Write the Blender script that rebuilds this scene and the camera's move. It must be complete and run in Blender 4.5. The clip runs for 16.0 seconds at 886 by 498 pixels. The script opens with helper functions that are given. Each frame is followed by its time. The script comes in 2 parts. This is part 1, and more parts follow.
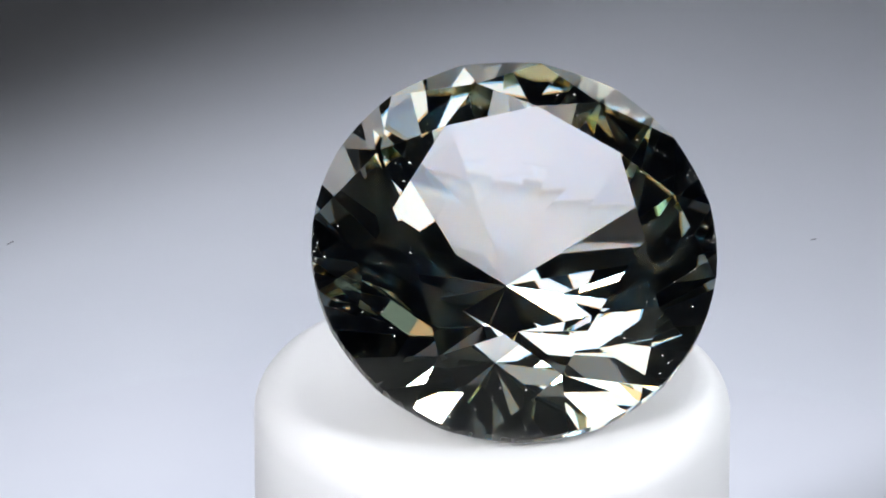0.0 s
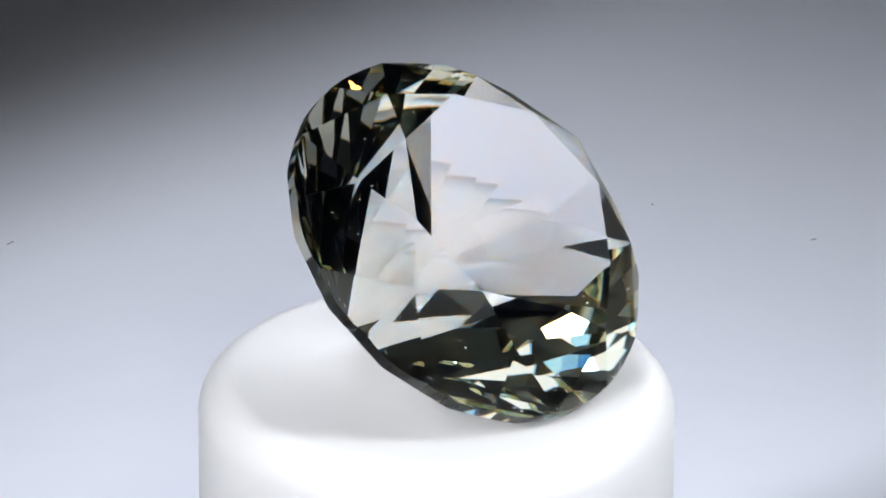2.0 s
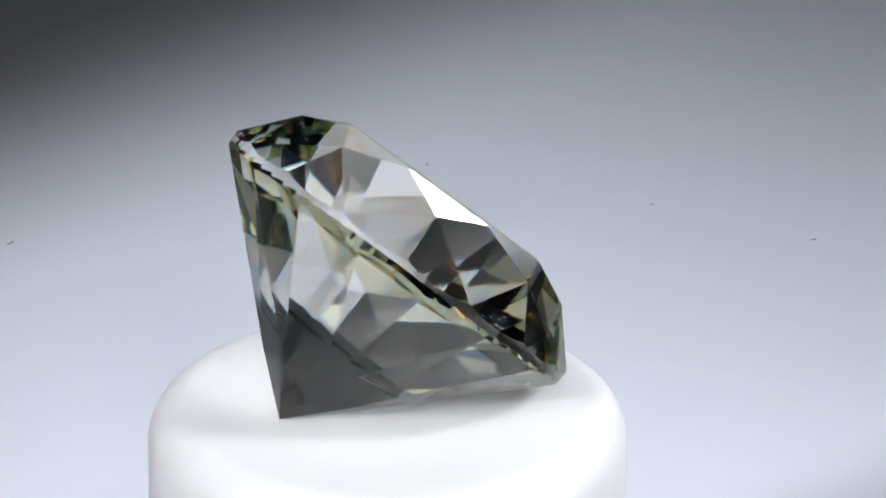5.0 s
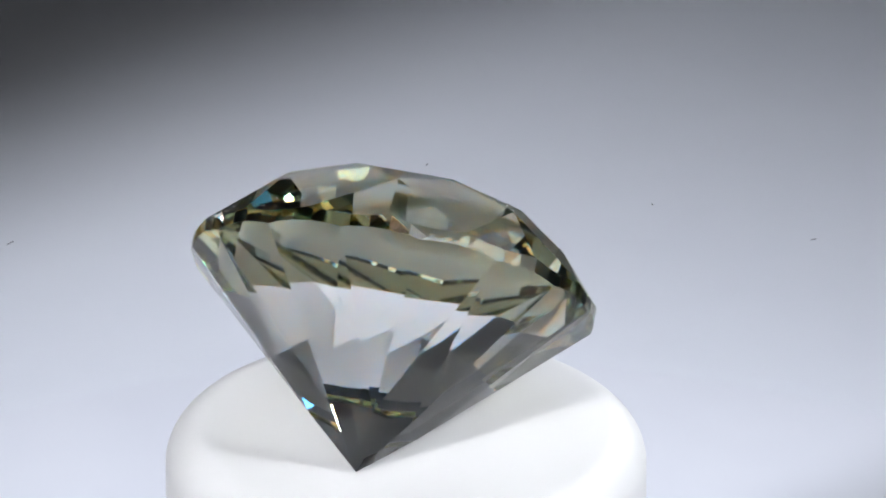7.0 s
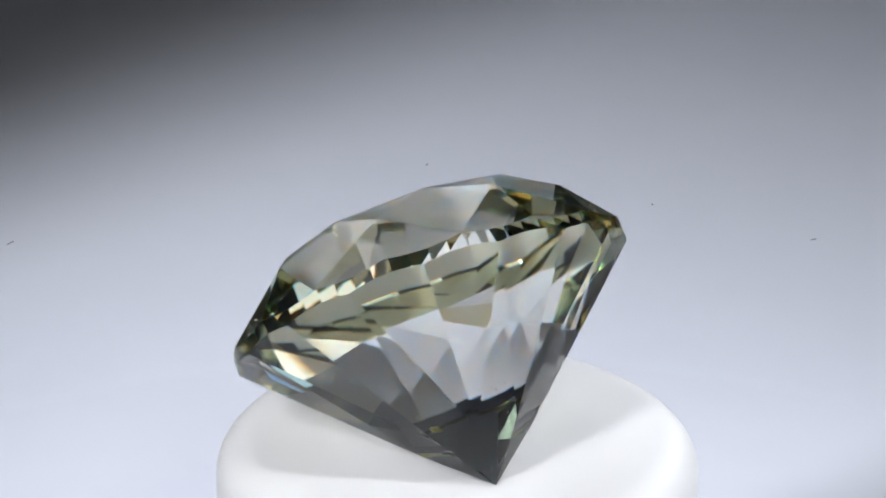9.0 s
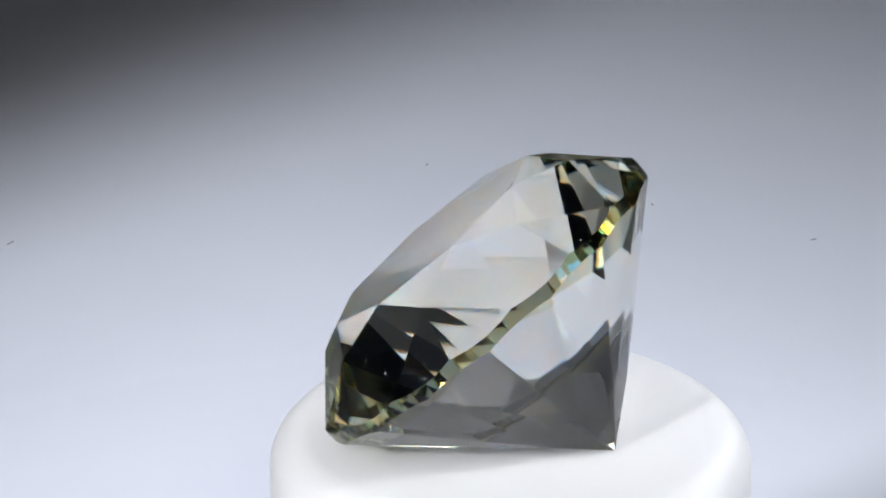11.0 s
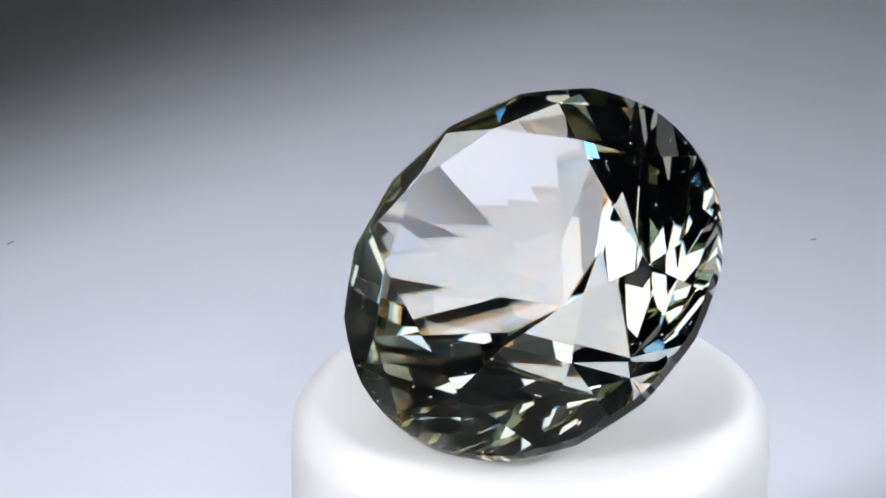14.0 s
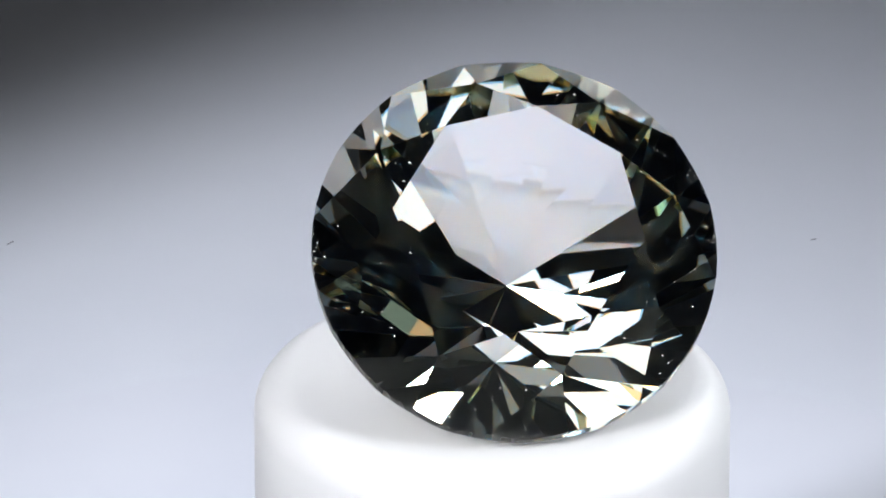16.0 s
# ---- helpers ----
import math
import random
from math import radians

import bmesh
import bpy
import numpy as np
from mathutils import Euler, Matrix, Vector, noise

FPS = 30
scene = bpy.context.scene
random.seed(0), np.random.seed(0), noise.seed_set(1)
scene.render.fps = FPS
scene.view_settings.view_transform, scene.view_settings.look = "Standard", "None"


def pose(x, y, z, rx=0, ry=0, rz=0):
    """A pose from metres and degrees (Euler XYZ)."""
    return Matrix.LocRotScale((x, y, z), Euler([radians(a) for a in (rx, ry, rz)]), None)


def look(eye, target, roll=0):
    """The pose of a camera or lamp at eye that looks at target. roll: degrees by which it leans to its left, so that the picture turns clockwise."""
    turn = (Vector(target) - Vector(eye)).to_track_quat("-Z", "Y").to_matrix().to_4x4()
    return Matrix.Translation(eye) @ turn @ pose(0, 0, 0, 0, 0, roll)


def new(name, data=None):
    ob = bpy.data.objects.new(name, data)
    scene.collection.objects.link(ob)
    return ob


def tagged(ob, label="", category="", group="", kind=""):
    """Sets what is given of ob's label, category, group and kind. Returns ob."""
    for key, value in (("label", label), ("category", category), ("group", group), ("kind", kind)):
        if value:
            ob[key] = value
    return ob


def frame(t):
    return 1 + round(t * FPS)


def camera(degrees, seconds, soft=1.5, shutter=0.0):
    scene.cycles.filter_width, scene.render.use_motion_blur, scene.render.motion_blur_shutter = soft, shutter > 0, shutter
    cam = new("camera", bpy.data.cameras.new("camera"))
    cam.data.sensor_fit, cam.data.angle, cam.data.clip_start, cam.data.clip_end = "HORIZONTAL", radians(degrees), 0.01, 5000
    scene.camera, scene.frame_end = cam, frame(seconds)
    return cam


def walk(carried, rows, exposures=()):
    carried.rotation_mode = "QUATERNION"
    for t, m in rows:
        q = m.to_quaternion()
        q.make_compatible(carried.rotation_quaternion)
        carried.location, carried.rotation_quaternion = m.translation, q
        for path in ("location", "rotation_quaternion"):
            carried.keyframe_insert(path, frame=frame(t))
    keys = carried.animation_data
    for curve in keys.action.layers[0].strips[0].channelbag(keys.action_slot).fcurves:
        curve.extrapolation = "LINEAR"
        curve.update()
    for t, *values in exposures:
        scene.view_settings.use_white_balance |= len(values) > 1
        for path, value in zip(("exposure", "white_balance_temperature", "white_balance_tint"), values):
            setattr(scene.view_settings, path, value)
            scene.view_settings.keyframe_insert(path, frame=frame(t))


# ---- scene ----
# Metres. The turning axis is the z axis; z = 0 is the top of the white stand.
R = 0.006                      # girdle radius of the stone
FLOOR_Z = -0.030               # the paper on which the stand turns
cam = camera(4.996, 16.0, soft=1.8)
EYE = (-0.000531, -0.26925, 0.13231)
EYE_POSE = Matrix.Translation(EYE) @ pose(0, 0, 0, 90 - 25.294, 0, 0)
walk(cam, [(0.0, EYE_POSE), (16.0, EYE_POSE)], [(0.0, 0.0, 6500, 10.5), (16.0, 0.0, 6500, 10.5)])

# ---- world and light ----
world = bpy.data.worlds.new("dim_studio")
scene.world = world
world.use_nodes = True
world.node_tree.nodes["Background"].inputs[0].default_value = (0.43, 0.49, 0.74, 1)
world.node_tree.nodes["Background"].inputs[1].default_value = 0.04
scene.view_settings.exposure = 0.0


def placed(name, data, energy, m, color):
    data.energy, data.color = energy, color
    ob = new(name, data)
    ob.matrix_world = m
    return ob


def panel(name, energy, m, width, height, color=(0.92, 0.95, 1.0)):
    data = bpy.data.lights.new(name, "AREA")
    data.shape, data.size, data.size_y = "RECTANGLE", width, height
    return placed(name, data, energy, m, color)


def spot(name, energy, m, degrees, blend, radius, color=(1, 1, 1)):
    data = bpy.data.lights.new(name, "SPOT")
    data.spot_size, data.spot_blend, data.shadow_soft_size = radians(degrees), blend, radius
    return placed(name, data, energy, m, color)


def from_stand(azimuth, elevation, distance):
    """A place round the stand: azimuth 0 is towards the camera, positive to its right."""
    a, e = radians(azimuth), radians(elevation)
    return Vector((math.sin(a) * math.cos(e), -math.cos(a) * math.cos(e), math.sin(e))) * distance


KEY = from_stand(-171, 46, 0.35)
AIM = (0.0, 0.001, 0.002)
# Unseen spot, its place and fading cone chosen to grade the paper's brightness.
spot("key_spot_light", 6.5, look(KEY, (0.001, 0.027, -0.030)), 21.3, 1.0, 0.032, (0.835, 0.88, 1.01))
# Unseen spots in narrow cones, added to brighten stone and stand, not the paper.
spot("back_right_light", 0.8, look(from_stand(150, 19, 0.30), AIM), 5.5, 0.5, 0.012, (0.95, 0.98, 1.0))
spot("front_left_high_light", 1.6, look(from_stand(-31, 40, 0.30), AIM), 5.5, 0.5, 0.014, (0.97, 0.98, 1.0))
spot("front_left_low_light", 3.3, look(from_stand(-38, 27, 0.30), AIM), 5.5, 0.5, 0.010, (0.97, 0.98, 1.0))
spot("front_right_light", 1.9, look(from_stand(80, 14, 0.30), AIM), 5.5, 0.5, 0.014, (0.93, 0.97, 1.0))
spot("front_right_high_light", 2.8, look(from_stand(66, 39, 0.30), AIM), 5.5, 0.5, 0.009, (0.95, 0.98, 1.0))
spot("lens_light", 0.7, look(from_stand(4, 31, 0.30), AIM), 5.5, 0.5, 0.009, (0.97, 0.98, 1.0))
# Three more unseen spots, added to brighten the paper in front of the stand.
for side, watts in ((-0.16, 3.4), (0.0, 2.2), (0.16, 3.4)):
    spot("paper_light", watts, look((side, -0.11, 0.34), (side, -0.1101, FLOOR_Z)), 35, 1.0, 0.03, (0.93, 0.95, 1.0))
panel("softbox_left", 0.105, look(from_stand(-33, 29, 0.32), AIM), 0.145, 0.145)
panel("softbox_top", 0.025, look(from_stand(0, 56, 0.32), AIM), 0.06, 0.10)
panel("softbox_right", 0.03, look(from_stand(79, 14, 0.32), AIM), 0.09, 0.08)
panel("softbox_back_left", 0.05, look(from_stand(-141, 27, 0.32), AIM), 0.11, 0.06)
# many turns of light inside the stone
scene.cycles.max_bounces = 32
scene.cycles.transmission_bounces = 32
scene.cycles.glossy_bounces = 32
scene.cycles.caustics_refractive = True
scene.cycles.caustics_reflective = True


# ---- materials ----
def material(name):
    m = bpy.data.materials.new(name)
    m.use_nodes = True
    nt = m.node_tree
    return m, nt, nt.nodes, nt.links, nt.nodes["Principled BSDF"]


def coloured(name, dark, light, scale, rough, bump=0.0, metallic=0.0, detail=6.0):
    """Two tones by noise at two scales, a little uneven gloss and relief."""
    m, nt, nodes, links, bsdf = material(name)
    co = nodes.new("ShaderNodeTexCoord")
    fine, broad = nodes.new("ShaderNodeTexNoise"), nodes.new("ShaderNodeTexNoise")
    fine.inputs["Scale"].default_value, fine.inputs["Detail"].default_value = scale, detail
    broad.inputs["Scale"].default_value = scale / 9
    links.new(co.outputs["Object"], fine.inputs["Vector"])
    links.new(co.outputs["Object"], broad.inputs["Vector"])
    add = nodes.new("ShaderNodeMath")
    add.operation = "MULTIPLY_ADD"
    add.inputs[1].default_value = 0.5
    half = nodes.new("ShaderNodeMath")
    half.operation = "MULTIPLY"
    half.inputs[1].default_value = 0.5
    links.new(broad.outputs["Fac"], half.inputs[0])
    links.new(fine.outputs["Fac"], add.inputs[0])
    links.new(half.outputs[0], add.inputs[2])
    ramp = nodes.new("ShaderNodeValToRGB")
    ramp.color_ramp.elements[0].position, ramp.color_ramp.elements[0].color = 0.3, (*dark, 1)
    ramp.color_ramp.elements[1].position, ramp.color_ramp.elements[1].color = 0.7, (*light, 1)
    links.new(add.outputs[0], ramp.inputs[0])
    links.new(ramp.outputs[0], bsdf.inputs["Base Color"])
    bsdf.inputs["Roughness"].default_value = rough
    bsdf.inputs["Metallic"].default_value = metallic
    if bump:
        bp = nodes.new("ShaderNodeBump")
        bp.inputs["Strength"].default_value, bp.inputs["Distance"].default_value = bump, 0.0002
        links.new(fine.outputs["Fac"], bp.inputs["Height"])
        links.new(bp.outputs[0], bsdf.inputs["Normal"])
    return m


def stone_material():
    """Clear quartz-like glass: mirror-sharp gloss by Fresnel, and two refractions, the blue half bending more than the
    orange half.
    Refraction is darker at the table, darker and yellow-green in the crown round it."""
    m, nt, nodes, links, bsdf = material("pale_green_quartz")
    out = nodes["Material Output"]
    nodes.remove(bsdf)
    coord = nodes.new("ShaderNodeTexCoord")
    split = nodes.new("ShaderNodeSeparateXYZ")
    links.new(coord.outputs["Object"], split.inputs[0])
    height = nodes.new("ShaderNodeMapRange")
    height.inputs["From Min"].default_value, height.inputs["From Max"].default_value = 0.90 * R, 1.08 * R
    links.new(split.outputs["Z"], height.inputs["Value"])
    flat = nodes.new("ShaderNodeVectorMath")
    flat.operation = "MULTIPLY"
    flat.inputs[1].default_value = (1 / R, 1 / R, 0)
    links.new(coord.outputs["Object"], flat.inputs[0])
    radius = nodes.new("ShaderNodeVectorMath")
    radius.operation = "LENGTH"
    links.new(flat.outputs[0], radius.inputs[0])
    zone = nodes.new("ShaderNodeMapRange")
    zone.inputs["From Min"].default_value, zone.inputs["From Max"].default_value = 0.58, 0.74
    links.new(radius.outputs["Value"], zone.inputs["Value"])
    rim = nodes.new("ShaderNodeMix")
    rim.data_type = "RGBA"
    rim.inputs[7].default_value = CROWN_TINT
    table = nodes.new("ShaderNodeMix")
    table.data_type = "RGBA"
    table.inputs[6].default_value, table.inputs[7].default_value = BODY, TABLE_TINT
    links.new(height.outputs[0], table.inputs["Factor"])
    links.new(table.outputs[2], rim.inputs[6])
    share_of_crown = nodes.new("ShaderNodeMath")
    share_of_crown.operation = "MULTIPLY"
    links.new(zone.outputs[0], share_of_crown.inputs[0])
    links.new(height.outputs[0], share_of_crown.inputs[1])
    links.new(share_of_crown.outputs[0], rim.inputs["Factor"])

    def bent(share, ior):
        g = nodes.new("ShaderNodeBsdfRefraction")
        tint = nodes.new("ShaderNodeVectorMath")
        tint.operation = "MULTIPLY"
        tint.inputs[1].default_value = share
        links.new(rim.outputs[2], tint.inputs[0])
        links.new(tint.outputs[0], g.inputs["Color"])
        g.inputs["Roughness"].default_value = 0.0
        g.inputs["IOR"].default_value = ior
        return g

    both = nodes.new("ShaderNodeAddShader")
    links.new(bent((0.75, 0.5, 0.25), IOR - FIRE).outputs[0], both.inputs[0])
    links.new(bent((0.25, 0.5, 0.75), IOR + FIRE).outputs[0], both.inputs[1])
    gloss = nodes.new("ShaderNodeBsdfAnisotropic")
    gloss.inputs["Roughness"].default_value = 0.0
    gloss_tint = nodes.new("ShaderNodeMix")
    gloss_tint.data_type = "RGBA"
    gloss_tint.inputs[6].default_value, gloss_tint.inputs[7].default_value = BODY, GLOSS_SHADE
    links.new(height.outputs[0], gloss_tint.inputs["Factor"])
    links.new(gloss_tint.outputs[2], gloss.inputs["Color"])
    fresnel = nodes.new("ShaderNodeFresnel")
    fresnel.inputs["IOR"].default_value = IOR
    mix = nodes.new("ShaderNodeMixShader")
    links.new(fresnel.outputs[0], mix.inputs[0])
    links.new(both.outputs[0], mix.inputs[1])
    links.new(gloss.outputs[0], mix.inputs[2])
    links.new(mix.outputs[0], out.inputs["Surface"])
    return m


IOR, FIRE = 1.545, 0.008
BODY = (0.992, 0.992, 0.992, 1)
TABLE_TINT = (0.94, 0.942, 0.93, 1)
CROWN_TINT = (0.88, 0.888, 0.825, 1)
# Gloss colour darkened at crown and table, standing in for light lost inside.
GLOSS_SHADE = (0.79, 0.795, 0.65, 1)
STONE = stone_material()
ACRYLIC = coloured("white_acrylic", (0.70, 0.70, 0.715), (0.73, 0.73, 0.745), 120, 0.42, detail=2.0)
bs = ACRYLIC.node_tree.nodes["Principled BSDF"]
bs.inputs["Specular IOR Level"].default_value = 0.3
bs.inputs["Subsurface Weight"].default_value = 1.0
bs.inputs["Subsurface Radius"].default_value = (1.0, 1.0, 1.0)
bs.inputs["Subsurface Scale"].default_value = 0.0014
PAPER = coloured("pale_grey_paper", (0.79, 0.80, 0.83), (0.84, 0.85, 0.87), 150, 0.7, detail=2.0)
LINT = coloured("pale_dust", (0.65, 0.65, 0.65), (0.8, 0.8, 0.8), 9000, 0.9)
SPECK_DARK = coloured("dark_speck", (0.16, 0.16, 0.18), (0.24, 0.23, 0.25), 9000, 0.9)
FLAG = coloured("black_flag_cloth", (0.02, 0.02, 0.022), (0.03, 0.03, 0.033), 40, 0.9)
WALL = coloured("grey_wall_paint", (0.42, 0.46, 0.57), (0.47, 0.51, 0.63), 8, 0.8)


# ---- building helpers ----
def part(name, bm, mat, parent=None, label="", smooth=False):
    me = bpy.data.meshes.new(name)
    bm.normal_update()
    bm.to_mesh(me)
    bm.free()
    me.materials.append(mat)
    if smooth:
        for p in me.polygons:
            p.use_smooth = True
    ob = new(name, me)
    if parent:
        ob.parent = parent
    if label:
        ob["label"] = label
    return ob


def box_mesh(bm, x0, y0, z0, x1, y1, z1):
    v = [bm.verts.new((x, y, z)) for x in (x0, x1) for y in (y0, y1) for z in (z0, z1)]
    for f in ((0, 1, 3, 2), (4, 6, 7, 5), (0, 4, 5, 1), (2, 3, 7, 6), (0, 2, 6, 4), (1, 5, 7, 3)):
        bm.faces.new([v[i] for i in f])


def lathe(profile, n=128, centre=(0, 0)):
    """A closed turned body from (radius, height) pairs, bottom to top."""
    bm = bmesh.new()
    rings = []
    for r, z in profile:
        rings.append([bm.verts.new((centre[0] + r * math.cos(2 * math.pi * i / n), centre[1] + r * math.sin(2 * math.pi * i / n), z)) for i in range(n)])
    for a, b in zip(rings, rings[1:]):
        for i in range(n):
            bm.faces.new((a[i], a[(i + 1) % n], b[(i + 1) % n], b[i]))
    bm.faces.new(list(reversed(rings[0])))
    bm.faces.new(rings[-1])
    return bm


# ---- the setting ----
def paper_sheet():
    """A sheet of paper that lies flat under and behind the stand, its far edge curling up a little."""
    bm = bmesh.new()
    prof = [(-0.32, FLOOR_Z), (-0.05, FLOOR_Z), (0.05, FLOOR_Z), (0.13, FLOOR_Z)]
    for i in range(1, 9):
        a = radians(i * 2.5)
        prof.append((0.13 + 0.12 * math.sin(a), FLOOR_Z + 0.12 * (1 - math.cos(a))))
    xs = [-0.36 + 0.72 * i / 12 for i in range(13)]
    rows = [[bm.verts.new((x, y, z)) for x in xs] for y, z in prof]
    for a, b in zip(rows, rows[1:]):
        for i in range(len(xs) - 1):
            bm.faces.new((a[i], a[i + 1], b[i + 1], b[i]))
    geom = bmesh.ops.extrude_face_region(bm, geom=bm.faces[:])["geom"]
    bmesh.ops.translate(bm, vec=(0, 0.0002, -0.0004), verts=[g for g in geom if isinstance(g, bmesh.types.BMVert)])
    bmesh.ops.recalc_face_normals(bm, faces=bm.faces[:])
    return tagged(part("backdrop", bm, PAPER, smooth=True), "pale bluish-grey paper sheet lying under and behind the stand", "backdrop", kind="structure")


paper_sheet()


def slab(name, label, *ext):
    bm = bmesh.new()
    box_mesh(bm, *ext)
    return tagged(part(name, bm, WALL), label, name.split("_")[0], kind="structure")


BED = FLOOR_Z - 0.0006


def unseen_flag(p, q, up, length, width):
    """An unseen matt black plate added between the key lamp and the paper: its shadow's edge runs through p and q, and
    lies to the left of the way from p to q.
    """
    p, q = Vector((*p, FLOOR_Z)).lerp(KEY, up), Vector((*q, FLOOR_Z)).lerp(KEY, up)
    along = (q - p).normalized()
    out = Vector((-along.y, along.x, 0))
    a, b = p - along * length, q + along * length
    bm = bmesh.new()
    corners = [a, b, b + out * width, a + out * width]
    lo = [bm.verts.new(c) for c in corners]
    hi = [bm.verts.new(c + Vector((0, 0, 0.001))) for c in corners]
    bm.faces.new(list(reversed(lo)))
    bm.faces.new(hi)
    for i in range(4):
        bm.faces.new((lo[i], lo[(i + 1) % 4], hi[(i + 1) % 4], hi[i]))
    return tagged(part("unseen_flag", bm, FLAG), "unseen matt black panel added to shade the paper and the stand", "panel", kind="structure")


# They shade the paper's far left corner, its near right corner, and the stand.
unseen_flag((-0.0195, 0.0900), (-0.0100, 0.0998), 0.30, 0.12, 0.10)
unseen_flag((0.0185, 0.0560), (0.0140, 0.0520), 0.12, 0.004, 0.03)
unseen_flag((0.0240, -0.0270), (-0.0160, -0.0270), 0.40, 0.0, 0.030)
slab("floor", "blue-grey matt studio floor under the paper", -1.5, -1.5, BED - 0.04, 1.5, 1.5, BED)
slab("ceiling", "blue-grey studio ceiling", -1.5, -1.5, 1.6, 1.5, 1.5, 1.64)
slab("wall_north", "blue-grey painted wall of the unlit studio", -1.5, 1.5, BED - 0.04, 1.5, 1.55, 1.64)
slab("wall_south", "blue-grey painted wall of the unlit studio", -1.5, -1.55, BED - 0.04, 1.5, -1.5, 1.64)
slab("wall_east", "blue-grey painted wall of the unlit studio", 1.5, -1.55, BED - 0.04, 1.55, 1.55, 1.64)
slab("wall_west", "blue-grey painted wall of the unlit studio", -1.55, -1.55, BED - 0.04, -1.5, 1.55, 1.64)


# ---- the stand ----
STAND_C = (0.1559 * R, 0.3281 * R)
STAND_R = 1.1806 * R


def display_stand():
    rr = 0.19 * R
    prof = [(STAND_R - 0.0003, FLOOR_Z), (STAND_R, FLOOR_Z + 0.0003)]
    for i in range(13):
        a = radians(90 * i / 12)
        prof.append((STAND_R - rr + rr * math.cos(a), -rr + rr * math.sin(a)))
    prof.append((STAND_R * 0.5, 0.0))
    bm = lathe(prof, 160, STAND_C)
    return tagged(part("display_stand", bm, ACRYLIC, smooth=True), "round white glossy acrylic stand with a rounded top edge", "stand")


# ---- the stone ----
AZ = 32.6                      # direction of the first table corner
PAV, GIRDLE, CROWN, TABLE = 0.933, 0.090, 0.355, 0.612
TWIST = 10.0                   # by how far the pavilion is cut out of step with the crown
STAR, LOWER = 0.79, 0.28


def gemstone():
    """A round brilliant: a drum cut down facet by facet."""
    bm = bmesh.new()
    n = 64
    top = PAV + GIRDLE + CROWN
    lo = [bm.verts.new((math.cos(2 * math.pi * i / n), math.sin(2 * math.pi * i / n), -0.3)) for i in range(n)]
    hi = [bm.verts.new((v.co.x, v.co.y, top)) for v in lo]
    for i in range(n):
        bm.faces.new((lo[i], lo[(i + 1) % n], hi[(i + 1) % n], hi[i]))
    bm.faces.new(list(reversed(lo)))
    bm.faces.new(hi)

    def polar(r, az, z):
        a = radians(az)
        return Vector((r * math.cos(a), r * math.sin(a), z))

    def cut(a, b, c):
        no = (b - a).cross(c - a).normalized()
        if no.dot(a - Vector((0, 0, PAV))) < 0:
            no = -no
        geom = bm.verts[:] + bm.edges[:] + bm.faces[:]
        got = bmesh.ops.bisect_plane(bm, geom=geom, dist=1e-6, plane_co=a, plane_no=no, clear_outer=True)
        edges = [e for e in got["geom_cut"] if isinstance(e, bmesh.types.BMEdge)]
        if len(edges) > 2:
            bmesh.ops.contextual_create(bm, geom=edges)

    zu, zl = PAV + GIRDLE, PAV
    c = math.cos(radians(22.5))
    for k in range(8):
        a = AZ + 45 * k
        v0, v1 = polar(TABLE, a, top), polar(TABLE, a + 45, top)
        s0 = polar(STAR, a + 22.5, zu + (1 - STAR * c) / (1 - TABLE) * CROWN)
        s1 = polar(STAR, a - 22.5, s0.z)
        g, gm, gn = polar(1, a, zu), polar(1, a + 22.5, zu), polar(1, a + 45, zu)
        cut(v0, s0, s1)
        cut(v0, v1, s0)
        cut(g, gm, s0)
        cut(gm, gn, s0)
        a += TWIST
        h, hm, hn = polar(1, a, zl), polar(1, a + 22.5, zl), polar(1, a + 45, zl)
        p0 = polar(LOWER, a + 22.5, zl * LOWER * c)
        p1 = polar(LOWER, a - 22.5, zl * LOWER * c)
        cut(h, p0, p1)
        cut(h, hm, p0)
        cut(hm, hn, p0)
    bmesh.ops.remove_doubles(bm, verts=bm.verts[:], dist=1e-5)
    bmesh.ops.recalc_face_normals(bm, faces=bm.faces[:])
    bmesh.ops.scale(bm, vec=(R, R, R), verts=bm.verts[:])
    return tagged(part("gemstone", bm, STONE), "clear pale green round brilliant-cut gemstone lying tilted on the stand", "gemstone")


def resting_pose(ob):
    """The stone's pose on the stand when the turn begins: leaning on one side of its pavilion."""
    m = pose(0, 0, 0, 0, 0, 6.634) @ pose(0, 0, 0, 42.4, 0, 0)
    low = min((m @ v.co).z for v in ob.data.vertices)
    return Matrix.Translation((0.1854 * R, 0.8886 * R, 0.00001 - low)) @ m


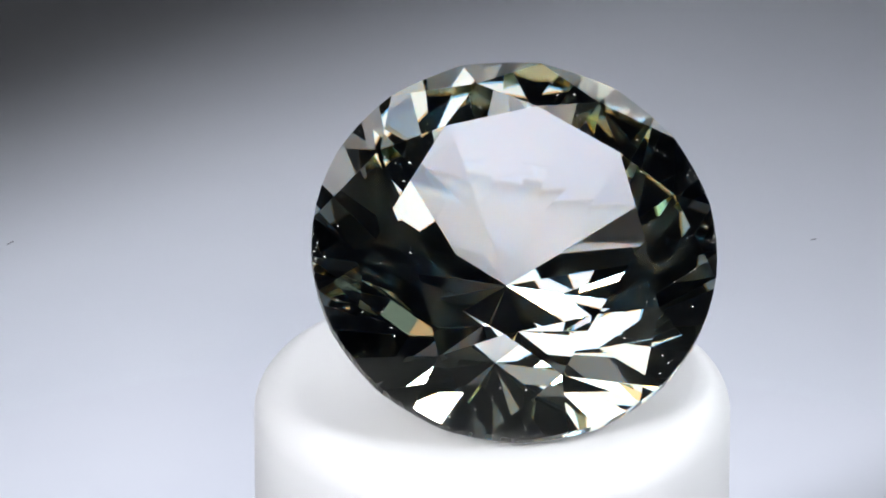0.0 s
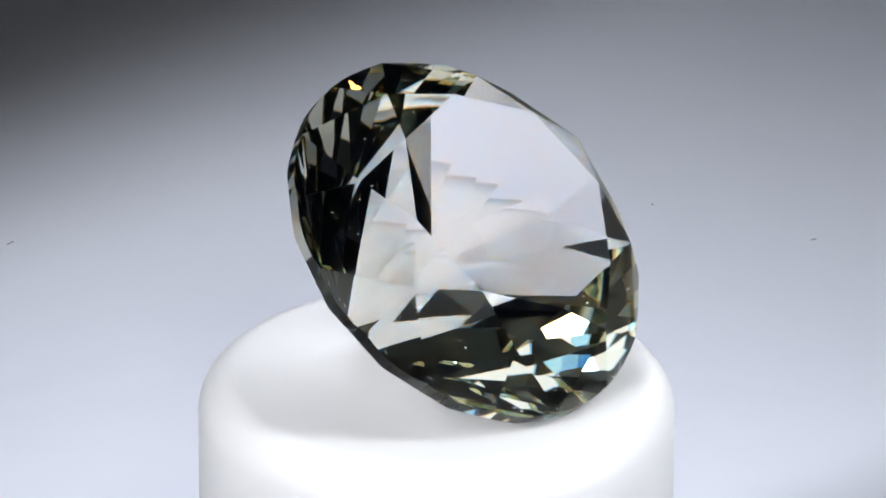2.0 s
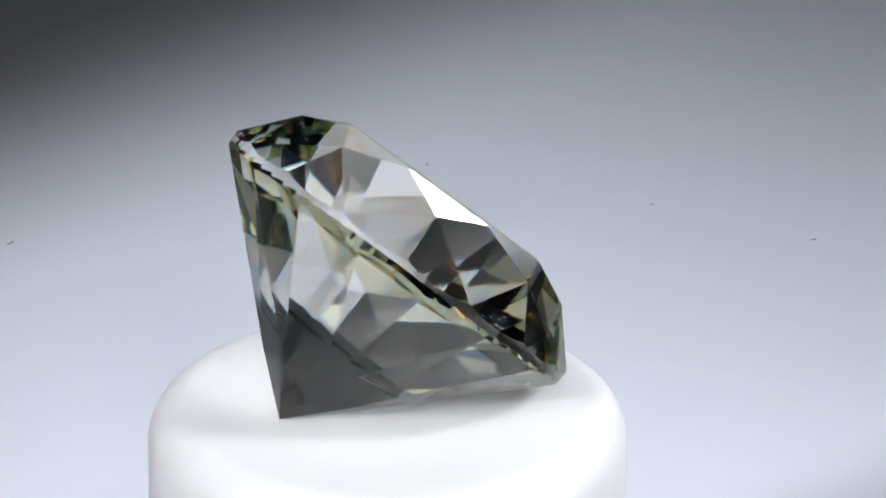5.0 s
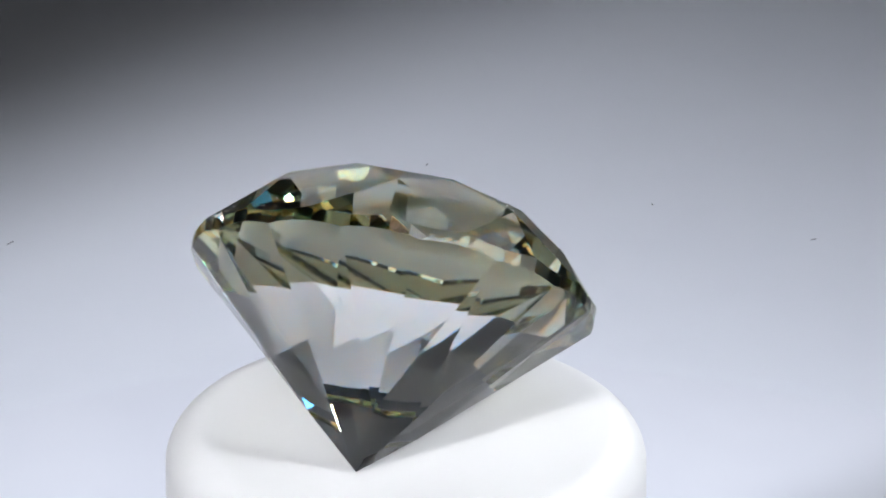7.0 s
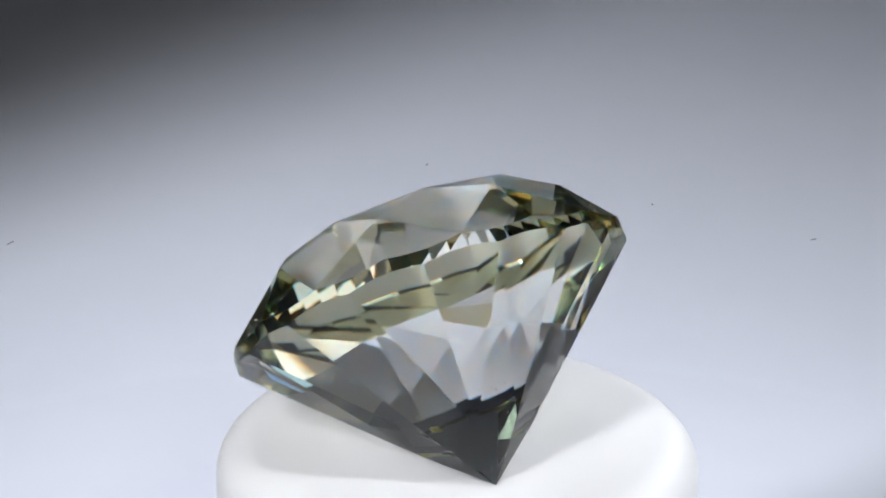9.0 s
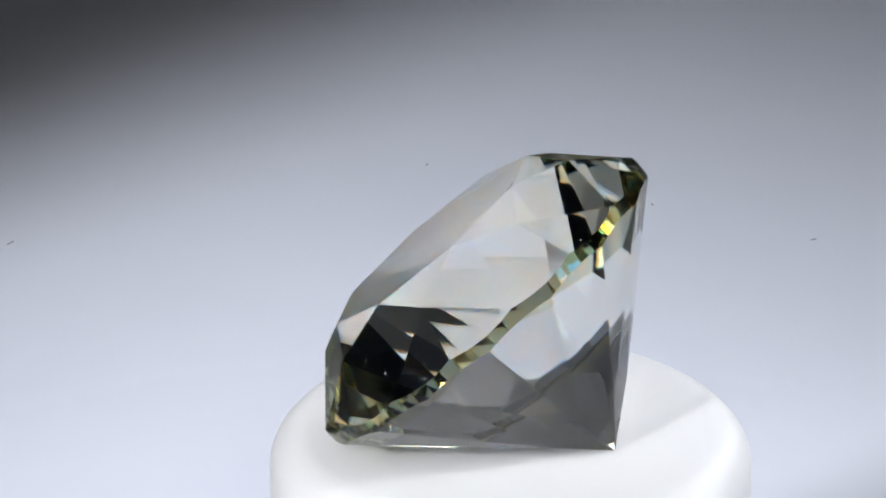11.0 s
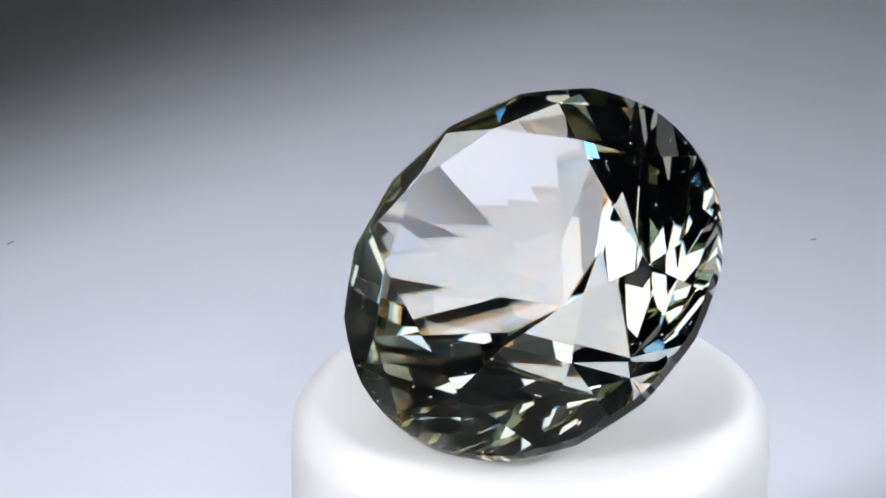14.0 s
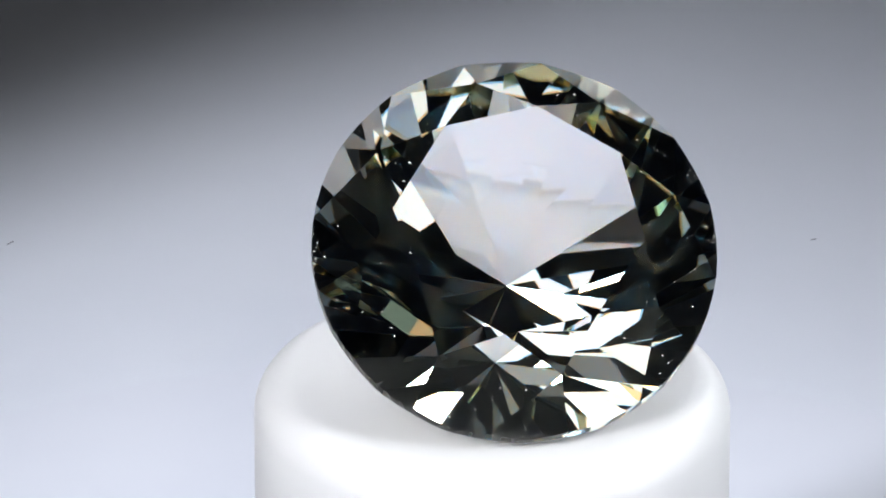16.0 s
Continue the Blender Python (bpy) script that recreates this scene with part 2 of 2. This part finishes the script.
def dust(parent):
    """Flecks of dust that cling to the stone's upper side."""
    rng = random.Random(5)
    polys = [p for p in parent.data.polygons if p.normal.z > 0.1 and p.area > 4e-7]
    bm = bmesh.new()
    for i in range(170):
        p = rng.choice(polys)
        vs = [parent.data.vertices[v].co for v in p.vertices]
        w = [rng.random() ** 2 + 0.02 for _ in vs]
        at = sum((v * k for v, k in zip(vs, w)), Vector()) / sum(w)
        r = rng.uniform(0.000009, 0.000024)
        m = Matrix.Translation(at + p.normal * r * 0.8) @ Matrix.Rotation(rng.uniform(0, 6), 4, "Z") @ Matrix.Diagonal((r * rng.uniform(0.8, 2.2), r, r * 0.8, 1))
        bmesh.ops.create_icosphere(bm, subdivisions=1, radius=1.0, matrix=m)
    return tagged(part("dust", bm, LINT, parent, "pale flecks of dust on the facets"), kind="stuff")


def speck(x, y, length, width, turn):
    """A tiny dark sliver on the paper, standing in for dust on the sensor."""
    bm = bmesh.new()
    n = 6
    rows = []
    for i in range(7):
        t = i / 6 - 0.5
        r = width * 0.5 * math.sqrt(max(0.04, 1 - 4 * t * t))
        c = Vector((0.25 * length * math.sin(3 * t), length * t, width * 0.4))
        rows.append([bm.verts.new(c + Vector((r * math.cos(k * 2 * math.pi / n), 0, 0.4 * r * math.sin(k * 2 * math.pi / n)))) for k in range(n)])
    for a, b in zip(rows, rows[1:]):
        for k in range(n):
            bm.faces.new((a[k], a[(k + 1) % n], b[(k + 1) % n], b[k]))
    bm.faces.new(rows[0])
    bm.faces.new(rows[-1])
    bmesh.ops.recalc_face_normals(bm, faces=bm.faces[:])
    bmesh.ops.transform(bm, matrix=pose(x, y, FLOOR_Z, 0, 0, turn), verts=bm.verts[:])
    ob = part("sensor_speck", bm, SPECK_DARK, smooth=True)
    return tagged(ob, "tiny dark speck on the paper in place of sensor dust", "lint", "lint on the paper")


SPECKS = ((-0.01673, 0.0747, 0.00042, 0.00006, -6), (0.01336, 0.0750, 0.00022, 0.00007, -30), (-0.00114, 0.0817, 0.00018, 0.00006, 20), (0.00738, 0.0781, 0.00016, 0.00006, 60))
STAND = display_stand()
GEM = gemstone()
GEM_POSE = resting_pose(GEM)
dust(GEM)
for x, y, length, width, turn in SPECKS:
    speck(x, y, length, width, turn)


# ---- what moves ----
def motions():
    """Stand and stone turn together, once in sixteen seconds."""
    rows = [(0.25 * i, pose(0, 0, 0, 0, 0, 22.5 * 0.25 * i)) for i in range(65)]
    walk(STAND, rows)
    walk(GEM, [(t, m @ GEM_POSE) for t, m in rows])


motions()
